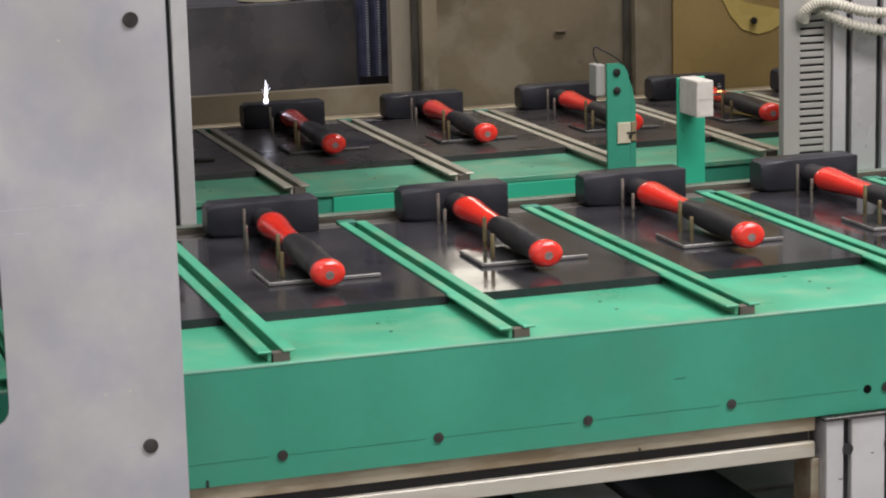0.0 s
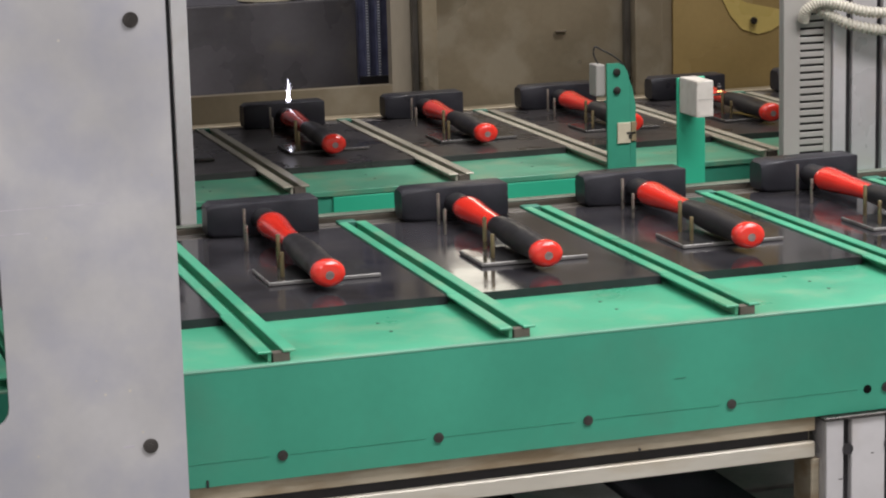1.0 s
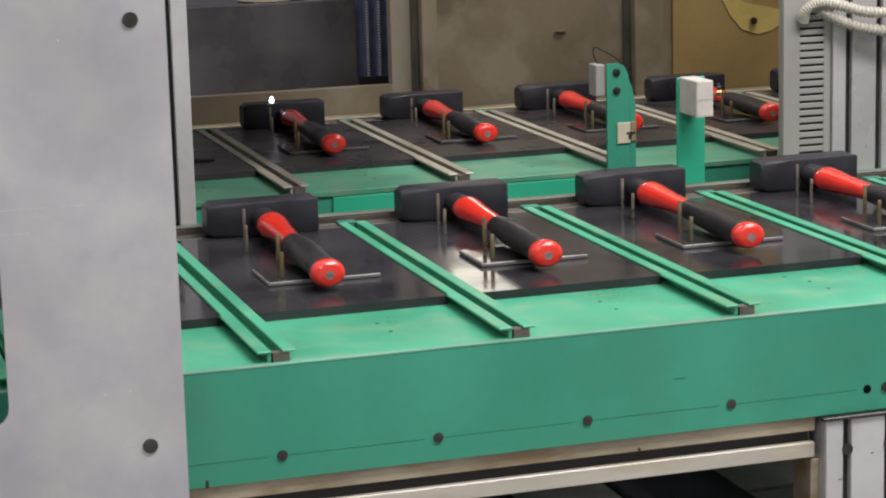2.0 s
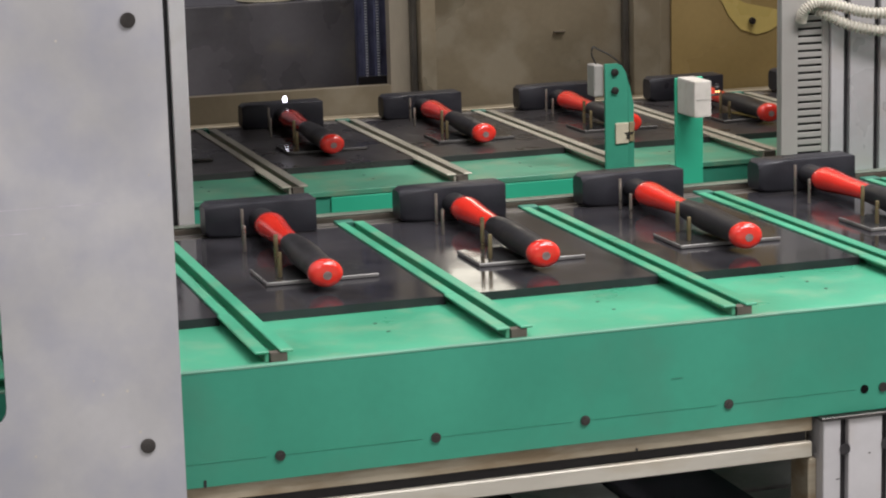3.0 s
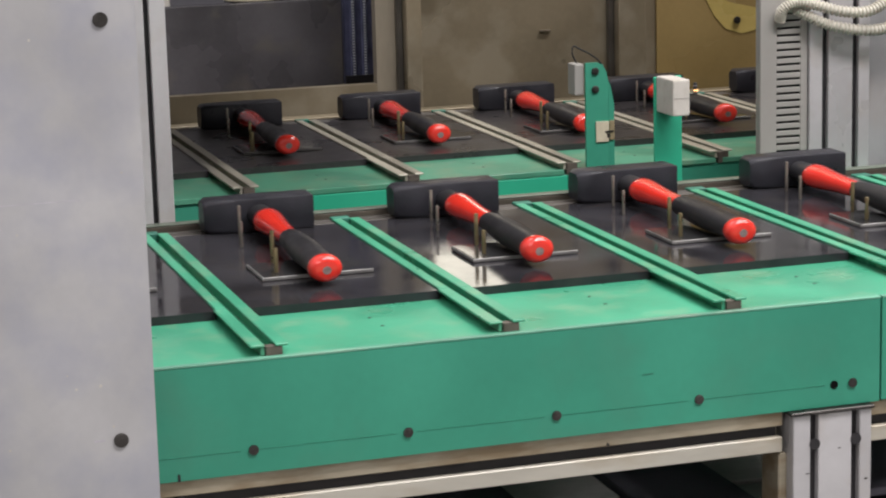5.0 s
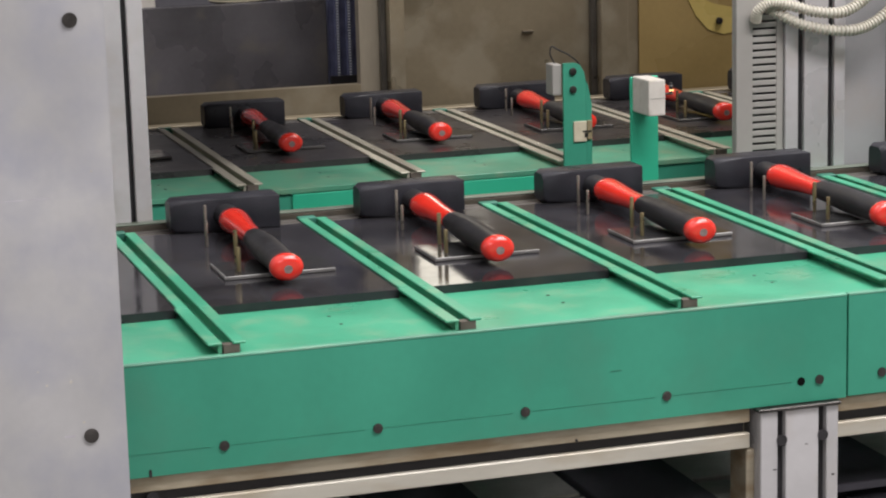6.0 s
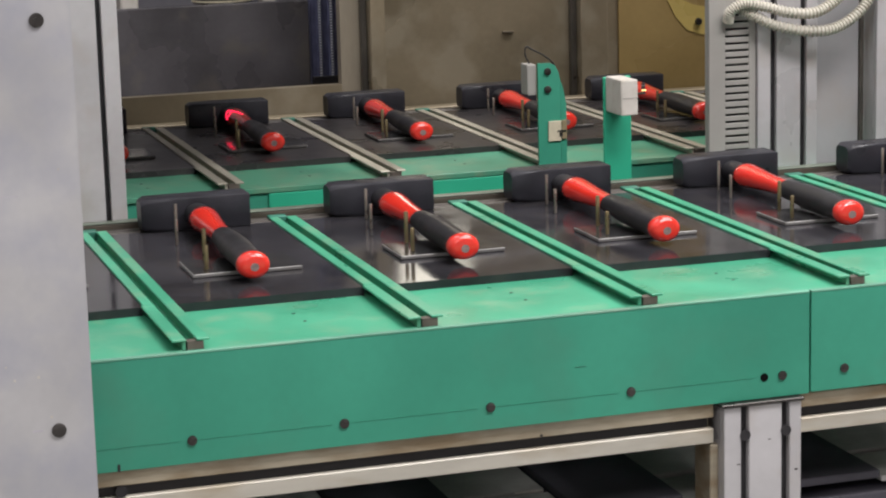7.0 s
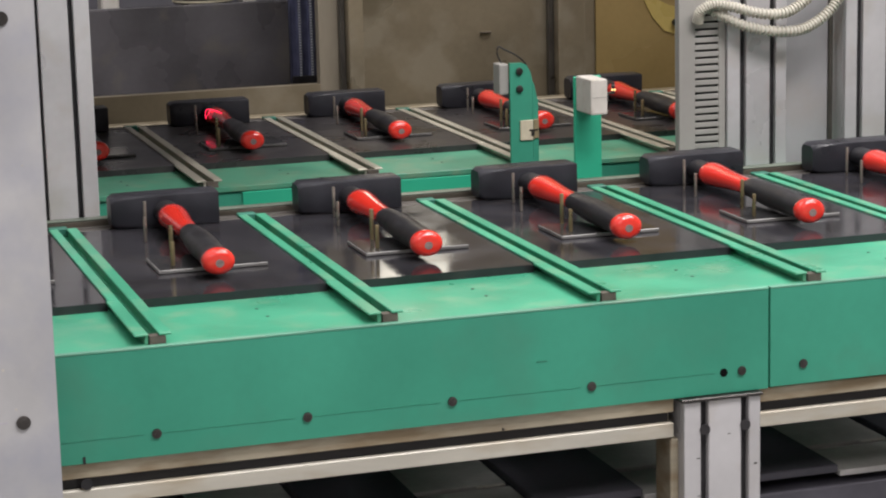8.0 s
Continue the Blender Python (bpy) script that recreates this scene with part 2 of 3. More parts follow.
def front_beam():
    beam = thing("conveyor_side_panel", "green painted steel conveyor side panels bolted to the frame", "machine panel")
    part("panel", box_bm(-0.9, 0.5665, 0.004, 0.010, 0.797, 0.8903, 0.0004), GREEN, beam, "long green painted panel with scratches")
    part("panel", box_bm(0.5682, 2.2, 0.004, 0.010, 0.798, 0.8903, 0.0004), GREEN, beam, "green painted panel beyond the joint")
    bolts_on(beam, [(0.0093 + 0.1287 * k, 0.8165 + 0.0001 * k) for k in range(-3, 4)] + [(0.540, 0.8165), (0.601, 0.8170), (0.730, 0.817), (0.859, 0.817)], 0.004, 0.0042)
    for x0, x1 in ((-0.9, 0.5665), (0.5682, 2.2)):
        part("worn_edge", box_bm(x0, x1, 0.0036, 0.0101, 0.8889, 0.8907, 0.0003), WORN_LIT_LIP, beam, "rubbed upper edge of the panel with a painted pale highlight")
    part("bolt_hole", cyl_bm((0.5225, 0.0042, 0.8162), (0, -1, 0), 0.0038, 0.0006, 18), VOID, beam, "empty black bolt hole")
    part("notch", box_bm(-0.0525, -0.0505, 0.0032, 0.0042, 0.797, 0.803), DARK, beam, "small dark notch")
    part("scratch", box_bm(0.344, 0.354, 0.0036, 0.0042, 0.8435, 0.8441), mat("scrape_green", (0.04, 0.20, 0.135), 0.5), beam, "short dark scrape mark")
    scribed = mat("scribe_grey", (0.042, 0.268, 0.178), 0.5)
    for k in range(-2, 4):
        x0 = 0.0093 + 0.1287 * k
        part("scribe_line", box_bm(x0 + 0.006, x0 + 0.118, 0.0036, 0.0042, 0.8166, 0.8169), scribed, beam, "thin dark scribed line")
    return beam


def extrusion(name, label, x0, x1, y0, y1, z0, z1, slots, slot_w, material, axis="Z", notches=(), lower=None):
    """A slotted aluminium bar: strips in front of a dark core, open slots between them."""
    th = thing(name, label, "machine frame")
    part("core", box_bm(x0 + 0.002, x1 - 0.002, y0 + 0.008, y1, z0, z1), material, th)
    part("slot_floor", box_bm(x0 + 0.003, x1 - 0.003, y0 + 0.0072, y0 + 0.0082, z0 + 0.001, z1 - 0.001), DARK, th, "black slot of the bar")
    lo, hi = (x0, x1) if axis == "Z" else (z0, z1)
    edges = [lo]
    for c in slots:
        edges += [c - slot_w / 2, c + slot_w / 2]
    edges.append(hi)
    for i, (a, b) in enumerate(zip(edges[::2], edges[1::2])):
        bm = box_bm(a, b, y0, y0 + 0.0075, z0, z1, 0.0008) if axis == "Z" else box_bm(x0, x1, y0, y0 + 0.0075, a, b, 0.0008)
        part("flange", bm, lower if lower and i == 0 else material, th)
    for side in ((x0, x0 + 0.003), (x1 - 0.003, x1)) if axis == "Z" else ():
        part("side", box_bm(*side, y0 + 0.0076, y1, z0, z1), material, th)
    for nx, nz in notches:
        part("slot_nut", cyl_bm((nx, y0 + 0.001, nz), (0, -1, 0), 0.0050, 0.002, 14), DARK, th, "dark clamping nut in the slot")
    return th


front_beam()
front_bar = extrusion("frame_bar", "stained slotted aluminium bar under the green panel", -0.9, 0.476, 0.0088, 0.046, 0.760, 0.7965, [0.7785], 0.0098, ALU_WARM, "X", [(-0.05, 0.7785)], ALU_PALE)
part("screw", cyl_bm((0.314, 0.0088, 0.7852), (0, -1, 0), 0.0012, 0.0012, 10), BOLT, front_bar, "tiny dark screw")
extrusion("frame_bar", "stained slotted aluminium bar under the green panel", 0.558, 2.2, 0.0088, 0.046, 0.760, 0.7965, [0.7785], 0.0098, ALU_WARM, "X", (), ALU_PALE)
leg = extrusion("support_column", "slotted aluminium support column with a dark cap", 0.4820, 0.5570, 0.0, 0.040, 0.0, 0.793, [0.5022, 0.5417], 0.0075, ALU, "Z", [(0.5022, 0.7665), (0.5417, 0.767)])
# The column's shadow side, darkened by using the browner aluminium.
part("side_profile", box_bm(0.474, 0.482, 0.012, 0.046, 0.0, 0.7575, 0.001), ALU_WARM, leg, "narrow darker strip for the shaded side of the column")
for sx, sz, w, h in ((0.494, 0.740, 0.0035, 0.0009), (0.495, 0.705, 0.0045, 0.0007), (0.5245, 0.760, 0.0028, 0.0008), (0.5505, 0.729, 0.0030, 0.0016), (0.519, 0.697, 0.0025, 0.0018), (0.528, 0.672, 0.0030, 0.0008)):
    part("nick", box_bm(sx, sx + w, -0.0002, 0.001, sz, sz + h), BOLT, leg, "small dark nick in the aluminium")
part("cap", box_bm(0.4785, 0.5585, -0.003, 0.043, 0.7935, 0.7965, 0.0008), BOLT, leg, "dark grey end cap")


def left_panel():
    th = thing("machine_cover_panel", "large clouded aluminium cover sheet with an opening, bolted on", "machine panel")
    x1, x0, z0, z1, y = -0.0810, -1.1, 0.45, 1.9, -0.075
    hx0, hx1, hz0, hz1, r = -0.60, -0.2085, 0.884, 1.022, 0.014
    bm = bmesh.new()
    hole = []
    for cx, cz, a0 in ((hx1 - r, hz1 - r, 0), (hx0 + r, hz1 - r, 90), (hx0 + r, hz0 + r, 180), (hx1 - r, hz0 + r, 270)):
        hole += [(cx + r * math.cos(radians(a0 + a)), cz + r * math.sin(radians(a0 + a))) for a in (0, 22, 45, 68, 90)]
    outer = [(x1, hz1), (x1, z1), (hx1, z1), (hx0, z1), (x0, z1), (x0, hz1), (x0, hz0), (x0, z0), (hx0, z0), (hx1, z0), (x1, z0), (x1, hz0)]

    def v(p):
        return bm.verts.new((p[0], y, p[1]))
    hv = [v(p) for p in hole]
    o = [v(p) for p in outer]
    bm.faces.new([o[0], o[1], o[2], hv[4], hv[3], hv[2], hv[1], hv[0]])
    bm.faces.new([o[2], o[3], hv[5], hv[4]])
    bm.faces.new([o[3], o[4], o[5], hv[9], hv[8], hv[7], hv[6], hv[5]])
    bm.faces.new([o[5], o[6], hv[10], hv[9]])
    bm.faces.new([o[6], o[7], o[8], hv[14], hv[13], hv[12], hv[11], hv[10]])
    bm.faces.new([o[8], o[9], hv[15], hv[14]])
    bm.faces.new([o[9], o[10], o[11], hv[19], hv[18], hv[17], hv[16], hv[15]])
    bm.faces.new([o[11], o[0], hv[0], hv[19]])
    bmesh.ops.recalc_face_normals(bm, faces=bm.faces[:])
    if bm.faces[0].normal.y > 0:
        bmesh.ops.reverse_faces(bm, faces=bm.faces[:])
    made = bmesh.ops.extrude_face_region(bm, geom=bm.faces[:])["geom"]
    for g in made:
        if isinstance(g, bmesh.types.BMVert):
            g.co.y += 0.004
    bmesh.ops.recalc_face_normals(bm, faces=bm.faces[:])
    part("sheet", bm, SHEET, th, "clouded aluminium sheet with a rounded cut-out")
    bm = bmesh.new()
    for sx, sz, sr in ((-0.139, 0.901, 0.0010), (-0.121, 0.902, 0.0012), (-0.113, 0.870, 0.0010), (-0.145, 0.912, 0.0007), (-0.158, 1.16, 0.0010), (-0.175, 1.02, 0.0008), (-0.097, 1.06, 0.0007), (-0.19, 0.86, 0.0009), (-0.15, 0.79, 0.0010)):
        cyl_bm((sx, y, sz), (0, -1, 0), sr, 0.0002, 8, bm=bm)
    tagged(part("specks", bm, WHITE, th, "tiny pale paint specks"), kind="stuff")
    scuff = mat("scuffed_sheet", (0.58, 0.55, 0.60), 0.5, 0.0, vary=0.2, scale=60)
    for a0, a1, b0, b1 in ((-0.30, -0.128, 1.0418, 1.0423), (-0.207, -0.186, 1.0243, 1.0249), (-0.128, -0.120, 0.8592, 0.8606)):
        part("scratch", box_bm(a0, a1, y - 0.0001, y + 0.001, b0, b1), scuff, th, "faint pale scratch")
    bolts_on(th, [(-0.1065, 1.1720), (-0.108, 0.8590), (-0.107, 0.58), (-0.1055, 1.48)], y, 0.0056, "screw")
    return th


left_panel()
# upright that carries the cover sheet, close behind it
extrusion("frame_post", "aluminium upright behind the cover sheet", -0.115, -0.086, -0.069, -0.03, 0.0, 1.9, [-0.1], 0.008, ALU)
# the upright behind the front carriers
extrusion("frame_post", "slotted aluminium upright at the rear of the front conveyor", -0.022, 0.0575, 0.552, 0.60, 0.0, 1.9, [0.0022, 0.0382], 0.0056, ALU)


# ---- rear of the machine ----
def guide_bar():
    th = thing("guide_bar", "long grey steel guide bar behind the front carriers", "guide rail")
    part("bar", box_bm(-0.5, 2.2, 0.5365, 0.550, 0.855, 0.9022, 0.001), GUIDE, th)
    part("strip", box_bm(-0.5, 2.2, 0.5362, 0.5505, 0.9024, 0.9040, 0.0005), STRIP, th, "thin rubbed strip along the top of the bar")
    return th


def rear_beam():
    th = thing("conveyor_side_panel", "green painted side panel of the rear conveyor", "machine panel")
    part("panel", box_bm(-0.9, 2.2, 0.8318, 0.8365, 0.0, 0.8704, 0.0006), GREEN, th, "plain green painted side sheet")
    part("cover_plate", box_bm(0.273, 0.672, 0.8285, 0.8316, 0.70, 0.8700, 0.0008), GREEN_BRIGHT, th, "raised green cover plate")
    part("lower_rail", box_bm(-0.9, 2.2, 0.80, 0.8285, 0.660, 0.780, 0.001), BAR, th, "grey steel lower rail")
    return th


def conveyor_bed(name, label, y0, y1, z0, z1):
    th = thing(name, label, "conveyor bed")
    part("body", box_bm(-0.9, 2.2, y0, y1, 0.0, z0, 0.001), LOWDARK, th, "dark body of the conveyor")
    for yy in (y0 + 0.03, y1 - 0.06):
        part("slide_rail", box_bm(-0.9, 2.2, yy, yy + 0.03, z0 + 0.0002, z1, 0.001), BAR, th, "steel slide rail")
    return th


guide_bar()
rear_beam()
conveyor_bed("conveyor_bed", "dark bed carrying the rear pallets", 0.85, 1.34, 0.850, 0.8706)
for sy in (0.10, 0.42):
    tagged(part("slide_rail", box_bm(-0.9, 2.2, sy, sy + 0.03, 0.862, 0.8838, 0.001), BAR), "steel slide rail under the front pallets", "guide rail")

BACK_Y = 1.62
for nm, b in (("wall_back", (0.6112, 1.043, BACK_Y, BACK_Y + 0.02, 0.0, 1.9)), ("wall_back_low", (-1.2, 0.580, BACK_Y, BACK_Y + 0.02, 0.0, 0.894)),):
    tagged(part(nm, box_bm(*b), WALLM), "dull beige sheet metal machine back wall", "wall", kind="structure")
# Back wall strip in a paler colour than its neighbours.
tagged(part("wall_back_jamb", box_bm(0.580, 0.611, BACK_Y, BACK_Y + 0.02, 0.0, 1.9), PALE_WALL), "paler strip of the back wall beside the opening", "wall", kind="structure")
tagged(part("wall_back_amber", box_bm(1.0432, 2.4, BACK_Y - 0.004, BACK_Y + 0.012, 0.0, 1.9), AMBER), "amber tinted safety panel of the enclosure", "wall", kind="structure")
tagged(part("trim", box_bm(-1.2, 2.4, BACK_Y - 0.06, BACK_Y - 0.031, 0.848, 0.8570, 0.001), WALLM), "pale ledge along the back wall", "trim", kind="structure")
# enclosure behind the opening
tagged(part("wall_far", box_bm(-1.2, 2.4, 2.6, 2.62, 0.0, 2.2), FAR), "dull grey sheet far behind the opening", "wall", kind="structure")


def wall_post(x0, x1, shade, label):
    """A folded upright: a set-back return coloured dark as its shaded side, then the lit face and a thin joint."""
    th = thing("wall_post", label, "machine frame")
    mid = x0 + (x1 - x0) * shade
    # The shade on this side is put in by the darker material.
    part("return", box_bm(x0, mid - 0.0004, BACK_Y - 0.012, BACK_Y - 0.001, 0.0, 1.9, 0.001), BAR, th, "set-back side of the post in a shaded colour")
    part("face", box_bm(mid, x1, BACK_Y - 0.030, BACK_Y - 0.001, 0.0, 1.9, 0.003, 2), WALLM, th)
    part("joint", box_bm(x1 + 0.0002, x1 + 0.0026, BACK_Y - 0.006, BACK_Y - 0.001, 0.0, 1.9), BAR, th, "thin dark joint")
    return th


wall_post(0.611, 0.645, 0.28, "beige post with a dark joint on the back wall")
wall_post(0.958, 1.015, 0.18, "wide beige post on the back wall")


def yellow_sheet():
    th = thing("yellow_sheet", "painted yellow reflection with a curved edge on the amber panel, and a bolt", "machine panel")
    prof = [(1.127, 1.002), (1.142, 0.973), (1.163, 0.950), (1.191, 0.941), (1.212, 0.945), (1.24, 0.960), (1.24, 0.977), (1.223, 0.980), (1.171, 0.992), (1.152, 1.001)]
    # Thin sheet that stands in for the curved reflection; the bolt is real.
    part("sheet", loft_bm([[(px, y, pz - 0.003) for px, pz in prof] for y in (BACK_Y - 0.0053, BACK_Y - 0.0045)]), YELLOW, th)
    part("bolt", cyl_bm((1.181, BACK_Y - 0.0066, 0.9605), (0, -1, 0), 0.0058, 0.005, 18, bevel=0.001), BOLT, th, "dark bolt head", True)
    return th


yellow_sheet()
tagged(part("wall_latch", box_bm(0.845, 0.864, BACK_Y - 0.006, BACK_Y - 0.0005, 0.9592, 0.9626, 0.0016, 2), LATCH), "small dark latch on the back wall", "latch")


def laser_hood():
    th = thing("laser_hood", "dark tinted hood of the marking station with a round head", "machine hood")
    part("panel", box_bm(-0.5, 0.592, 1.86, 1.875, 0.0, 1.007, 0.002), TINT, th, "dark smoky tinted panel")
    part("head", cyl_bm((0.463, 1.93, 1.004), (0, 0, 1), 0.050, 0.10, 32, bevel=0.003), DARK, th, "black round laser head", True)
    part("ring", cyl_bm((0.463, 1.93, 1.0075), (0, 0, 1), 0.0515, 0.003, 32), LABEL, th, "yellowed ring of the head", True)
    part("bracket", box_bm(0.286, 0.316, 1.89, 1.93, 0.999, 1.10, 0.003), WHITE, th, "white mounting bracket")
    part("bracket", box_bm(0.523, 0.546, 1.89, 1.93, 1.000, 1.10, 0.003), WHITE, th, "white mounting bracket")
    return th


def cable_chain():
    th = thing("cable_chain", "navy hanging cable chain with two rows of pale dots", "cable chain")
    part("chain_back", box_bm(0.597, 0.648, 1.868, 1.885, 0.866, 1.9, 0.002), NAVY, th)
    part("chain_foot", box_bm(0.595, 0.649, 1.858, 1.8632, 0.862, 0.8795, 0.001), DARK, th, "black foot of the chain")
    for cx in (0.611, 0.6305):
        part("chain_strip", box_bm(cx - 0.005, cx + 0.005, 1.8635, 1.8678, 0.869, 1.9, 0.001), NAVY, th)
        bm = bmesh.new()
        z = 0.874
        while z < 1.25:
            box_bm(cx - 0.002, cx + 0.002, 1.8622, 1.8634, z, z + 0.0022, bm=bm)
            z += 0.0046
        tagged(part("link_dots", bm, PALE, th, "row of pale link dots"), kind="stuff")
    return th


laser_hood()
cable_chain()
# Hidden behind the cover sheet; added to block light from the left.
tagged(part("enclosure_side", box_bm(-0.15, -0.135, 0.05, 1.60, 0.96, 1.9, 0.002), SHEET), "unseen sheet wall added to block light from the left", "machine panel")
# Out of view; added only to keep lamp light off the rear left.
tagged(part("enclosure_roof", box_bm(-0.6, 0.440, 0.76, 1.42, 1.15, 1.165, 0.002), WALLM), "unseen sheet roof added to shade the marking station", "machine panel")


def back_luminaire():
    th = thing("strip_lamp", "lit white strip lamp on the back wall", "lamp")
    part("housing", box_bm(0.650, 0.775, 1.585, 1.6195, 1.150, 1.30, 0.004), WHITE, th, "white lamp housing")
    part("diffuser", box_bm(0.655, 0.77, 1.580, 1.5848, 1.155, 1.295, 0.002), LAMP_ON, th, "glowing lamp diffuser")
    return th


back_luminaire()


# ---- posts between the conveyors ----
def sensor_post():
    th = thing("sensor_post", "green steel post with a grey sensor and cable", "sensor post")
    xl, xr, zt, zb = 0.6135, 0.6425, 1.0055, 0.70
    prof = [(xl, zb), (xr, zb), (xr, zt - 0.022), (xr - 0.002, zt - 0.012), (xr - 0.007, zt - 0.003), (xr - 0.013, zt), (xl, zt)]
    part("plate", loft_bm([[(px, y, pz) for px, pz in prof] for y in (0.822, 0.826)]), GREEN, th, "green plate with a rounded corner")
    fold = [(0.8222, 0.0), (0.848, 0.0), (0.848, 0.240), (0.838, 0.262), (0.8222, 0.283)]
    part("flange", loft_bm([[(x, y, zb + z * tall) for y, z in fold] for x, tall in ((0.6428, 1.0), (0.6455, 0.978), (0.6500, 0.90))]), GREEN, th, "bent green flange")
    for bz in (0.9953, 0.9733):
        part("bolt", cyl_bm((0.6255, 0.822, bz), (0, -1, 0), 0.0046, 0.003, 18, bevel=0.0008), BOLT, th, "dark socket bolt", True)
    part("sensor", box_bm(0.6010, 0.6132, 0.826, 0.850, 0.9665, 1.0045, 0.002, 2), DUCT, th, "grey sensor housing")
    part("label_plate", box_bm(0.6255, 0.6422, 0.8195, 0.8218, 0.909, 0.934, 0.0005), LABEL, th, "cream label plate")
    part("label_plate", box_bm(0.6430, 0.6495, 0.8195, 0.8218, 0.911, 0.9345, 0.0005), LABEL_OLD, th, "narrow darkened label plate")
    part("label_mark", box_bm(0.637, 0.648, 0.8185, 0.8194, 0.9205, 0.9225), BOLT, th, "dark bar of unreadable print")
    part("label_mark", box_bm(0.6395, 0.6435, 0.8185, 0.8194, 0.9145, 0.9195), BOLT, th, "dark bar of unreadable print")
    pts = spline([(0.609, 0.838, 1.003), (0.603, 0.838, 1.016), (0.605, 0.838, 1.025), (0.613, 0.838, 1.021), (0.628, 0.838, 1.013), (0.641, 0.838, 1.000), (0.646, 0.84, 0.975)], 36)
    part("cable", tube_bm(pts, 0.0010, 8), DARK, th, "thin black sensor cable", True)
    return th


def reflector_post():
    th = thing("reflector_post", "green steel post carrying a white plastic block", "sensor post")
    part("plate", box_bm(0.6485, 0.6830, 0.694, 0.698, 0.0, 1.0005, 0.0008), GREEN_BRIGHT, th, "flat green post plate")
    part("block", box_bm(0.6505, 0.6715, 0.645, 0.6938, 0.9605, 1.002, 0.002, 2), WHITE, th, "white plastic block")
    part("seam", box_bm(0.652, 0.6718, 0.6446, 0.66, 0.9805, 0.9811), DUCT, th, "fine seam of the block")
    part("bracket", box_bm(0.6716, 0.6815, 0.6458, 0.6505, 0.9840, 0.9860, 0.0004), BOLT, th, "small dark bracket")
    tip = part("sensor_tip", cyl_bm((0.6793, 0.648, 0.9861), (0, 0, 1), 0.0022, 0.0115, 14, bevel=0.0006), DARK, th, "black sensor tip", True)
    part("ring", cyl_bm((0.6793, 0.648, 0.9935), (0, 0, 1), 0.0024, 0.0014, 14), EDGE, tip, "bright metal ring", True)
    for lx in (0.6777, 0.6807):
        part("indicator", cyl_bm((lx, 0.6465, 0.9888), (0, -1, 0), 0.0012, 0.0010, 10, bevel=0.0003), AMBER_LED, tip, "glowing amber indicator")
    return th


sensor_post()
reflector_post()


# ---- uprights on the right ----
def wiring_duct():
    th = thing("wiring_duct", "grey slotted plastic wiring duct", "cable duct")
    x0, x1, y0, y1 = 0.796, 0.8575, 0.722, 0.734
    sx0, sx1 = 0.8175, 0.8485
    part("side", box_bm(x0, sx0, y0, y0 + 0.003, 0.0, 1.9, 0.0006), DUCT, th)
    part("side", box_bm(sx1, x1, y0, y0 + 0.003, 0.0, 1.9, 0.0006), DUCT, th)
    part("back", box_bm(x0, x1, y1 - 0.003, y1, 0.0, 1.9), DUCT, th)
    part("wall", box_bm(x0, x0 + 0.003, y0 + 0.0031, y1 - 0.0031, 0.0, 1.9), DUCT, th)
    part("wall", box_bm(x1 - 0.003, x1, y0 + 0.0031, y1 - 0.0031, 0.0, 1.9), DUCT, th)
    part("inner", box_bm(x0 + 0.004, x1 - 0.004, y0 + 0.007, y0 + 0.0085, 0.0, 1.9), DARK, th, "dark inside of the duct")
    part("cover", box_bm(sx0 - 0.0002, sx1 + 0.0002, y0 + 0.0002, y0 + 0.003, 0.0, 0.6995), DUCT, th)
    z = 0.7
    while z < 1.06:
        part("finger", box_bm(sx0 - 0.0002, sx1 + 0.0002, y0 + 0.0002, y0 + 0.003, z, z + 0.0058, 0.0005), DUCT, th)
        z += 0.00865
    part("cover", box_bm(sx0 - 0.0002, sx1 + 0.0002, y0 + 0.0002, y0 + 0.003, z, 1.9), DUCT, th)
    return th


def filler(x0, x1, label):
    th = thing("grey_filler_panel", label, "machine panel")
    part("sheet", box_bm(x0, x1 - 0.010, 0.744, 0.750, 0.0, 1.9, 0.001), FILLER, th)
    part("edge_strip", box_bm(x1 - 0.0098, x1 - 0.004, 0.741, 0.750, 0.0, 1.9, 0.001), BAR, th, "dark edge strip")
    return th


wiring_duct()
extrusion("frame_post", "slotted aluminium upright beside the wiring duct", 0.8585, 0.938, 0.718, 0.76, 0.0, 1.9, [0.8795, 0.9195], 0.0078, ALU)
filler(0.939, 1.018, "plain grey filler panel between two uprights")
extrusion("frame_post", "slotted aluminium upright at the end of the enclosure", 1.019, 1.099, 0.718, 0.76, 0.0, 1.9, [1.039, 1.079], 0.0078, ALU)
filler(1.10, 1.9, "wide grey panel beyond the upright")


tagged(part("green_ledge", box_bm(0.80, 1.9, 0.672, 0.7175, 0.845, 0.8665, 0.001), GREEN_OLD), "narrow green ledge before the uprights", "machine panel")


def conduit(points, label):
    th = thing("conduit", label, "conduit")
    part("hose", tube_bm([p + Vector((0.012, 0, 0)) for p in spline(points, 200)], 0.0052, 14, 0.0018), HOSE, th, "", True)
    return th


conduit([(0.806, 0.716, 1.055), (0.807, 0.709, 1.068), (0.822, 0.704, 1.076), (0.846, 0.700, 1.072), (0.874, 0.694, 1.064), (0.905, 0.690, 1.062), (0.930, 0.690, 1.072), (0.950, 0.69, 1.090), (0.975, 0.69, 1.125)],
        "cream corrugated cable conduit hanging from the duct")
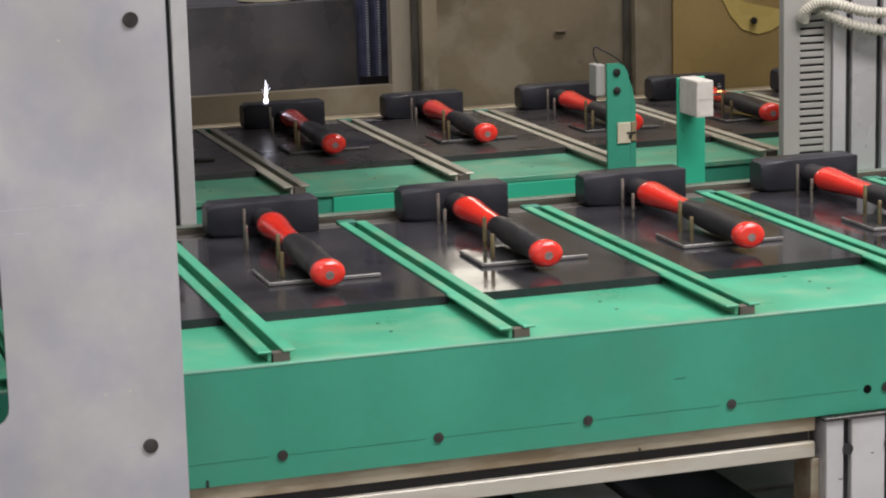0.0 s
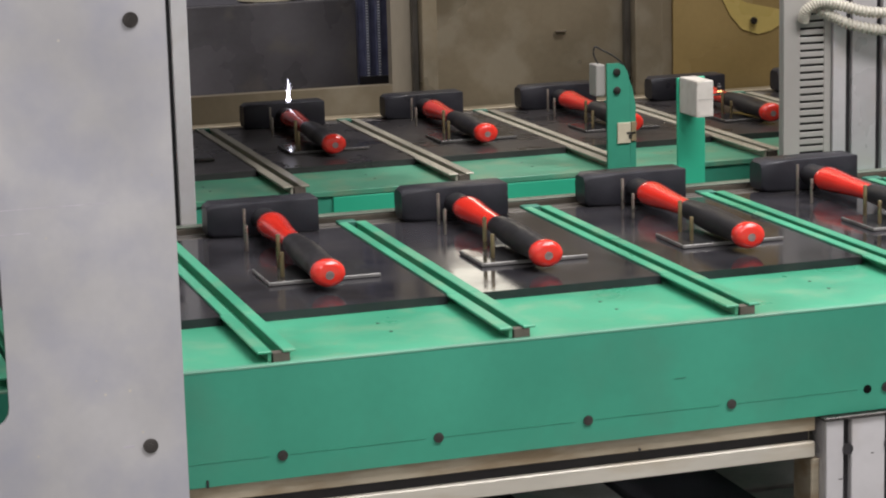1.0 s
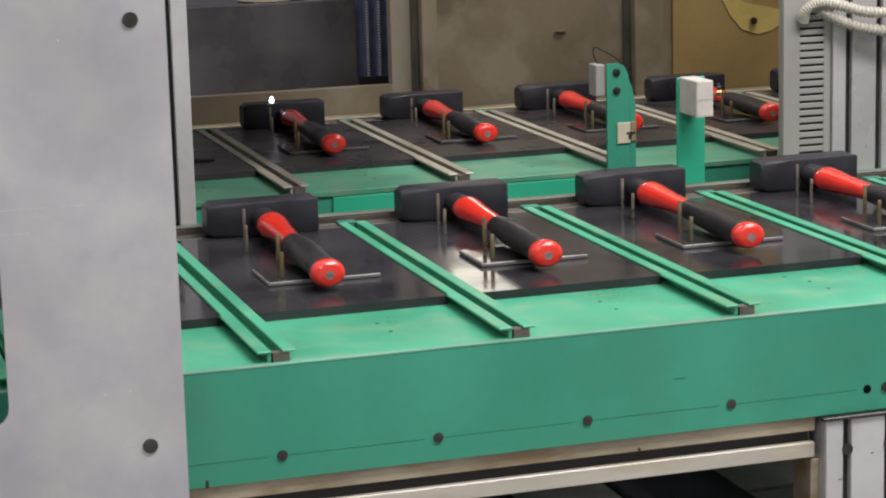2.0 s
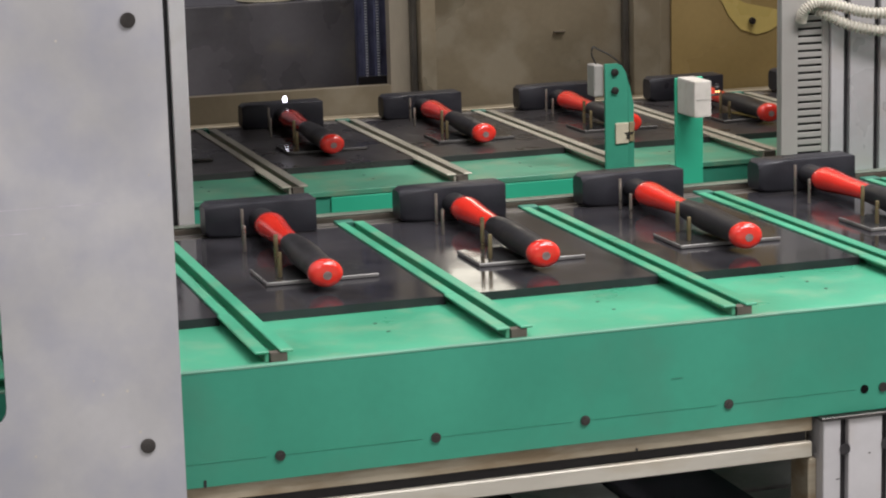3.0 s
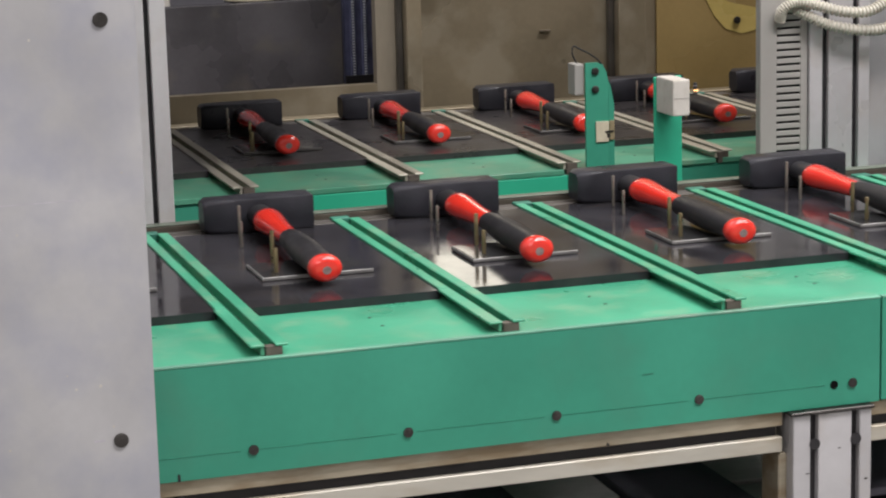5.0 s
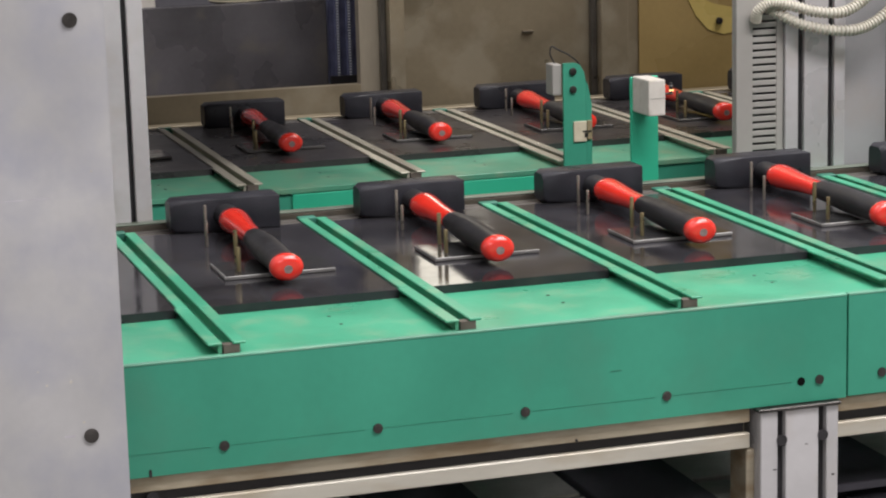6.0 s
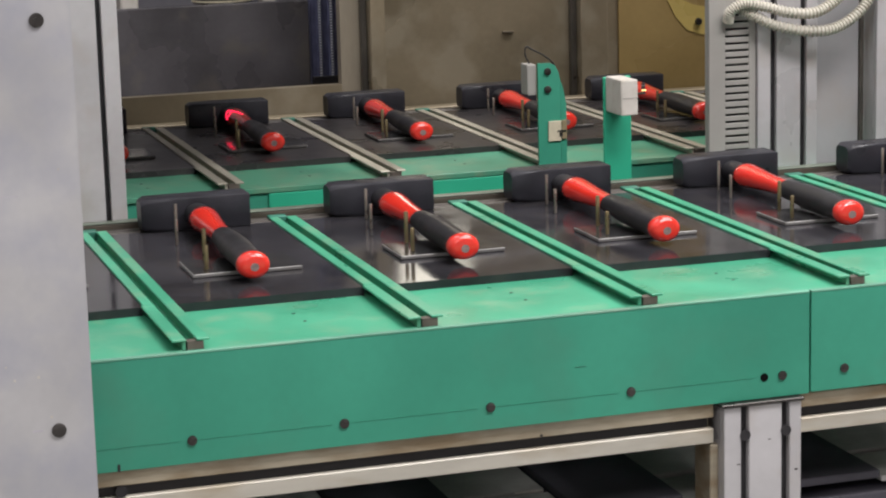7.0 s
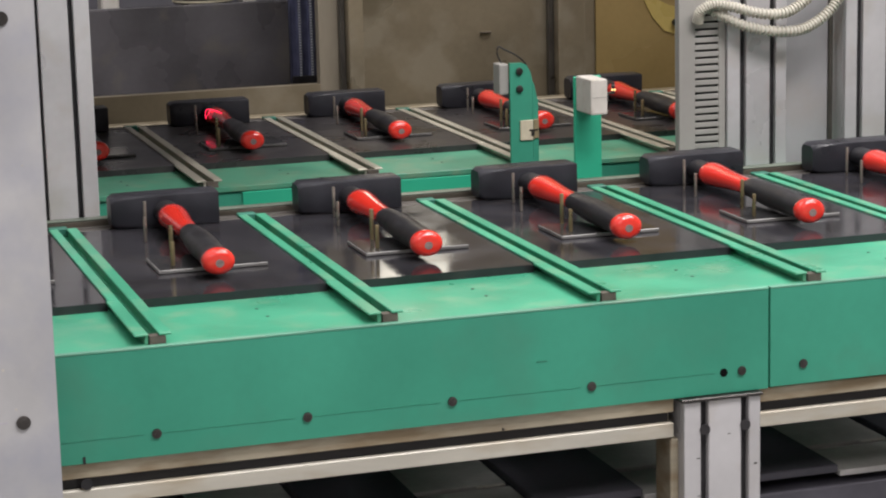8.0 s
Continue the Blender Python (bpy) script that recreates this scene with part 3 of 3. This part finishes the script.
conduit([(0.816, 0.718, 1.072), (0.834, 0.708, 1.062), (0.857, 0.700, 1.050), (0.888, 0.694, 1.042), (0.920, 0.690, 1.040), (0.945, 0.69, 1.046), (0.968, 0.69, 1.061), (0.985, 0.69, 1.082), (1.0, 0.69, 1.115)],
        "cream corrugated cable conduit sagging lower")


# ---- carriers and hammers ----
def carrier(name, label, rail_material, plate_material, board_material, edge_material):
    """One pallet; its origin is at the front left, at the height of the rails' tops."""
    th = thing(name, label, "conveyor pallet", "pallets on the conveyor")
    part("plate", box_bm(0.0125, 0.2030, 0.0104, 0.530, -0.016, -0.0095, 0.0006), plate_material, th, "painted steel base plate")
    for rx, width, wide, web, start in ((0.0142, 0.0106, 0.0, 0.0016, 0.0302), (0.1957, 0.0096, 0.0020, 0.0068, 0.0120)):
        bm = box_bm(rx, rx + width, 0.1502, 0.516, -0.0022, 0.0, 0.0006)
        box_bm(rx - wide, rx + width, 0.0098, 0.1500, -0.0022, 0.0, 0.0006, bm=bm)
        box_bm(rx + web, rx + web + 0.0028, start, 0.516, -0.0094, -0.0023, bm=bm)
        part("rail", bm, rail_material, th, "angle section side rail")
    bm = box_bm(0.0066, 0.0123, 0.0106, 0.020, -0.0158, -0.0095)
    box_bm(0.0066, 0.0200, 0.0106, 0.020, -0.0093, -0.0024, bm=bm)
    part("end_block", bm, GREASE, th, "greasy brown block between the rails")
    part("end_block", box_bm(-0.0035, 0.0160, 0.5170, 0.5300, -0.0094, 0.0000, 0.0008), DEEP_GREEN, th, "dark green block at the rear of the rail")
    part("board", box_bm(0.0250, 0.1954, 0.151, 0.5000, -0.0094, -0.0018), board_material, th, "black plastic board with scuffs")
    part("tie_strip", box_bm(0.0252, 0.1954, 0.5040, 0.5150, -0.0094, -0.0020, 0.0006), TIE, th, "dull steel strip behind the board")
    part("tie_strip", box_bm(0.0165, 0.1954, 0.5185, 0.5290, -0.0094, -0.0020, 0.0006), TIE, th, "dull steel strip behind the board")
    for hx, hy in ((0.119, 0.106), (0.121, 0.0735)):
        part("screw_hole", cyl_bm((hx, hy, -0.0096), (0, 0, 1), 0.0017, 0.0004, 10), BOLT, th, "small dark screw hole")
    part("rest_plate", box_bm(0.0622, 0.1640, 0.2520, 0.320, -0.0017, 0.0018, 0.0005), PLATE, th, "dark steel rest plate")
    part("rest_edge", box_bm(0.0620, 0.1642, 0.2500, 0.2519, -0.0014, 0.0019, 0.0004), edge_material, th, "bright ground front edge")
    part("rest_edge", box_bm(0.0602, 0.0619, 0.2500, 0.317, -0.0014, 0.0019, 0.0004), edge_material, th, "bright ground side edge")
    for px, py, zb, zt in ((0.0850, 0.314, 0.0018, 0.0325), (0.0778, 0.2706, 0.0018, 0.0245), (0.0886, 0.470, -0.0017, 0.0302), (0.0786, 0.4175, -0.0017, 0.0237)):
        part("pin", cyl_bm((px, py, zb), (0, 0, 1), 0.0020 if py < 0.4 else 0.0016, zt - zb, 14, bevel=0.0004), BRASS if py < 0.4 else STEEL_PIN, th, "upright brass locating pin" if py < 0.4 else "upright steel locating pin", True)
    return th


def hammer():
    """Origin under the front of the head, at the height of the rails' tops; the handle runs along -y."""
    th = thing("club_hammer", "black club hammer with a red and black handle on a pallet", "hammer", "hammers on the conveyor")
    hd, hh = 0.0175, 0.0168
    rings = []
    for x, k, c in ((-0.0565, 0.84, 0.006), (-0.0510, 1.0, 0.0045), (-0.0200, 1.0, 0.0022), (0.0200, 1.0, 0.0016), (0.0540, 1.0, 0.0014), (0.0560, 0.96, 0.0014)):
        a, b = hd * k, hh * k
        prof = [(-a + c, -b), (a - c, -b), (a - c * 0.3, -b + c * 0.3), (a, -b + c), (a, b - c), (a - c * 0.3, b - c * 0.3), (a - c, b), (-a + c, b), (-a + c * 0.3, b - c * 0.3), (-a, b - c), (-a, -b + c), (-a + c * 0.3, -b + c * 0.3)]
        rings.append([(x, 0.0185 + p, 0.0152 + q) for p, q in prof])
    part("head", loft_bm(rings), FORGED, th, "black forged steel hammer head", True)
    part("collar", loft_bm(ovals([(0.003, 0.0128, 0.0108, 0.0152), (-0.014, 0.0128, 0.0108, 0.0154), (-0.024, 0.0120, 0.0100, 0.0156), (-0.044, 0.0112, 0.0095, 0.0158)])), RUBBER, th, "black collar", True)
    part("sleeve", loft_bm(ovals([(-0.0330, 0.0105, 0.0090, 0.0158), (-0.0336, 0.0138, 0.0112, 0.0158), (-0.0362, 0.0151, 0.0125, 0.0157), (-0.0435, 0.0154, 0.0128, 0.0157), (-0.0599, 0.0143, 0.0119, 0.0157),
                                  (-0.0817, 0.0125, 0.0103, 0.0158), (-0.1053, 0.0111, 0.0091, 0.0160), (-0.1307, 0.0103, 0.0085, 0.0161), (-0.1489, 0.0101, 0.0084, 0.0162)])), RED, th, "glossy red plastic handle sleeve", True)
    part("grip", loft_bm(ovals([(-0.1376, 0.0099, 0.0081, 0.0162), (-0.1385, 0.0109, 0.0093, 0.0162), (-0.1435, 0.0114, 0.0098, 0.0162), (-0.1599, 0.0122, 0.0105, 0.0162), (-0.1826, 0.0138, 0.0118, 0.0158), (-0.2053, 0.0144, 0.0123, 0.0154),
                                (-0.2280, 0.0140, 0.0118, 0.0152), (-0.2528, 0.0136, 0.0114, 0.0149), (-0.2745, 0.0139, 0.0115, 0.0146)])), RUBBER, th, "black rubber grip", True)
    cap = part("end_cap", loft_bm(ovals([(-0.2722, 0.0138, 0.0114, 0.0147), (-0.2730, 0.0151, 0.0121, 0.0147), (-0.2754, 0.0157, 0.0126, 0.0146), (-0.2790, 0.0156, 0.0125, 0.0146), (-0.2830, 0.0147, 0.0117, 0.0146), (-0.2855, 0.0124, 0.0098, 0.0145), (-0.2864, 0.0087, 0.0067, 0.0145)])),
               RED, th, "glossy red end cap", True)
    part("core_end", loft_bm(ovals([(-0.2853, 0.0040, 0.0038, 0.0138), (-0.2867, 0.0040, 0.0038, 0.0138)], 18)), CORE, cap, "round grey end of the handle core", True)
    return th


FRONT = (0.0, 0.0, 0.900)
REAR = (0.221, 0.818, 0.8868)
first = carrier("pallet", "green pallet with a black board and brass pins", GREEN_WORN, GREEN_WORN, BOARD, EDGE)
first_rear = carrier("pallet", "pallet with bare metal rails and a black board", STEEL_RAIL, GREEN_OLD, BOARD_DULL, EDGE_SHADED)
first_hammer = hammer()
front_row, rear_row = [], []
# how far each hammer lies off the middle of its pallet: head, end cap (metres)
LIE = {-1: (0.012, 0.004), 0: (0.0105, 0.0022), 1: (0.0118, 0.0060), 2: (0.0105, 0.0066), 3: (0.0122, 0.0102), 4: (0.0115, 0.0075)}


def place_row(base, origin, ks, row):
    for i, k in enumerate(ks):
        m = pose(origin[0] + PITCH * k, origin[1], origin[2])
        pal = base if i == 0 else copy_thing(base, m)
        pal.matrix_basis = m
        head, tail = LIE.get(k, (0.0125, 0.0066)) if origin is FRONT else (0.0115, 0.0055 + 0.0005 * (k % 3))
        hm = pose(origin[0] + PITCH * k + 0.1025 + head, origin[1] + 0.490, origin[2], 0, 0, -math.degrees((head - tail) / 0.2825))
        ham = copy_thing(first_hammer, hm)
        row += [(pal, m), (ham, hm)]


place_row(first, FRONT, range(-3, 8), front_row)
place_row(first_rear, REAR, range(-5, 7), rear_row)
hm = pose(REAR[0] - 6 * PITCH + 0.1025, REAR[1] + 0.490, REAR[2])
first_hammer.matrix_basis = hm
last_pal = copy_thing(first_rear, pose(REAR[0] - 6 * PITCH, REAR[1], REAR[2]))
rear_row += [(first_hammer, hm), (last_pal, last_pal.matrix_basis.copy())]


# return level of the conveyor, below
def low_board():
    th = thing("return_board", "black board of the return level below", "conveyor pallet", "boards of the return level")
    part("board", box_bm(0.0, 0.102, 0.0, 0.40, 0.0, 0.008, 0.001), LOWDARK, th, "dull black board")
    part("shelf", box_bm(0.104, 0.198, 0.0, 0.072, -0.004, 0.002, 0.0005), LOWGREY, th, "dusty grey plate")
    part("shelf", box_bm(0.104, 0.198, 0.084, 0.30, -0.004, 0.002, 0.0005), LOWGREY, th, "dusty grey plate")
    part("clip", box_bm(0.166, 0.194, 0.073, 0.078, 0.002, 0.004, 0.0005), WHITE, th, "small bright clip")
    return th


low_row = []
base_low = low_board()
for i, k in enumerate(range(-4, 9)):
    m = pose(0.161 + PITCH * k, 0.056, 0.692)
    lb = base_low if i == 0 else copy_thing(base_low, m)
    lb.matrix_basis = m
    low_row.append((lb, m))
tagged(part("return_bed", box_bm(-0.9, 2.2, 0.048, 0.50, 0.0, 0.682, 0.001), LOWDARK), "dark steel bed under the return boards", "conveyor bed")


# Added to close off the lit background; its dark colour gives the gloom below.
tagged(part("conveyor_core", box_bm(-0.9, 2.2, 0.475, 0.500, 0.683, 0.855, 0.001), LOWDARK), "dark plate added to keep the space under the front conveyor dark", "machine panel")


# ---- laser spark and pointer on the rear station ----
def spark():
    th = thing("laser_spark", "white hot laser spark standing on the hammer head", "spark")
    part("core", loft_bm([[(r * math.cos(i * 0.7854), r * math.sin(i * 0.7854), z) for i in range(8)] for r, z in
                          ((0.0012, 0.0), (0.0032, 0.0012), (0.0034, 0.0030), (0.0024, 0.0055), (0.0016, 0.008))]), SPARK, th, "white hot foot of the spark", True)
    return th


def plume():
    th = thing("spark_plume", "thin white branching plume of the laser spark", "spark")
    for lean, side, tall in ((0.0006, 0.0, 1.0), (0.0060, 0.0012, 0.58), (-0.0045, -0.0010, 0.48), (0.0030, 0.0006, 0.75)):
        part("jet", loft_bm([[(r * tall ** 2 * math.cos(i * 0.7854) + side + lean * u * u, r * tall ** 2 * math.sin(i * 0.7854), 0.023 * u * tall) for i in range(8)] for r, u in
                             ((0.0017, 0.0), (0.0010, 0.25), (0.0007, 0.5), (0.0004, 0.75), (0.0001, 1.0))]), SPARK, th, "tapering white jet", True)
    return th


def pointer():
    th = thing("laser_pointer_outline", "red laser outline drawn on the hammer handle", "laser light")
    def on(y, deg):
        slim = max(0.0, -y - 0.0435)
        return ((0.0158 - 0.076 * slim) * math.cos(radians(deg)), y, 0.0158 + (0.0132 - 0.065 * slim) * math.sin(radians(deg)))
    for a, b in (((-0.058, 178), (-0.040, 125)), ((-0.040, 125), (-0.086, 82)), ((-0.058, 178), (-0.062, 140)), ((-0.062, 140), (-0.052, 118)), ((-0.052, 118), (-0.072, 92))):
        pts = [on(a[0] + (b[0] - a[0]) * i / 6, a[1] + (b[1] - a[1]) * i / 6) for i in range(7)]
        part("beam_line", tube_bm(pts, 0.00045, 6), LASER, th, "thin red laser line")
    return th


def laser_dot():
    th = thing("laser_dot", "tiny red laser dot on the edge of the hammer head", "laser light")
    part("dot", cyl_bm((0, 0, 0), (0, -0.6, 0.8), 0.0012, 0.0006, 12, bevel=0.0002), LASER, th, "red point of light", True)
    return th


the_spark, the_plume, the_pointer, the_dot = spark(), plume(), pointer(), laser_dot()


def motions():
    front = [(0.0, 0.0), (3.6, 0.0), (3.7, -0.008), (3.8, -0.0235), (4.0, -0.0515), (4.5, -0.118), (4.7, -0.1445), (4.95, -0.176), (5.1, -0.188), (5.3, -0.1910), (6.0, -0.1927), (6.5, -0.1946), (7.0, -0.1960), (7.5, -0.1970), (8.0, -0.1979)]
    rear = [(0.0, 0.0), (3.7, 0.0), (3.85, 0.009), (4.0, 0.0275), (4.5, 0.091), (4.7, 0.1205), (5.0, 0.163), (5.2, 0.183), (5.4, 0.189), (6.0, 0.192), (6.5, 0.195), (7.0, 0.1975), (7.5, 0.200), (8.0, 0.203)]
    for row, steps in ((front_row, front), (rear_row, rear), (low_row, front)):
        for ob, m in row:
            walk(ob, [(t, Matrix.Translation((dx, 0, 0)) @ m) for t, dx in steps])
    hx, hy, top = REAR[0] + 0.1135, REAR[1] + 0.490 + 0.012, REAR[2] + 0.0325
    track = [(0.0, -0.0226), (0.1, -0.0225), (0.2, -0.0216), (0.3, -0.0214), (0.4, 0.0018), (0.5, -0.0086), (0.6, -0.0112), (0.7, -0.0171), (0.8, -0.003), (0.9, -0.0038), (1.0, 0.009), (1.1, 0.0072),
             (1.2, -0.0206), (1.3, -0.019), (1.4, -0.0165), (1.5, -0.017), (1.6, -0.016), (1.7, -0.0176), (2.3, -0.010), (2.8, -0.0022), (2.9, 0.0064), (3.0, 0.006)]
    walk(the_spark, [(t, pose(hx + dx, hy, top)) for t, dx in track] + [(3.1, pose(hx, hy, top - 0.20)), (8.0, pose(hx, hy, top - 0.20))])
    walk(the_plume, [(t, pose(hx + dx, hy, top + 0.008)) for t, dx in track if t < 1.15] + [(1.2, pose(hx - 0.0206, hy, top - 0.20)), (8.0, pose(hx - 0.0206, hy, top - 0.20))])
    px, py, pz = REAR[0] + 0.1130, REAR[1] + 0.490, REAR[2]
    walk(the_pointer, [(0.0, pose(px - 0.004, py, pz - 0.20)), (6.5, pose(px - 0.004, py, pz - 0.20)), (6.6, pose(px - 0.004, py, pz)), (6.8, pose(px - 0.004, py, pz)), (7.0, pose(px - 0.003, py, pz)), (7.5, pose(px - 0.001, py, pz)), (8.0, pose(px, py, pz))])

    dot = pose(hx + 0.007, REAR[1] + 0.5050, REAR[2] + 0.0335)
    low = Matrix.Translation((0, 0, -0.20)) @ dot
    walk(the_dot, [(0.0, low), (3.3, low), (3.4, dot), (4.05, dot), (4.15, low), (8.0, low)])


motions()
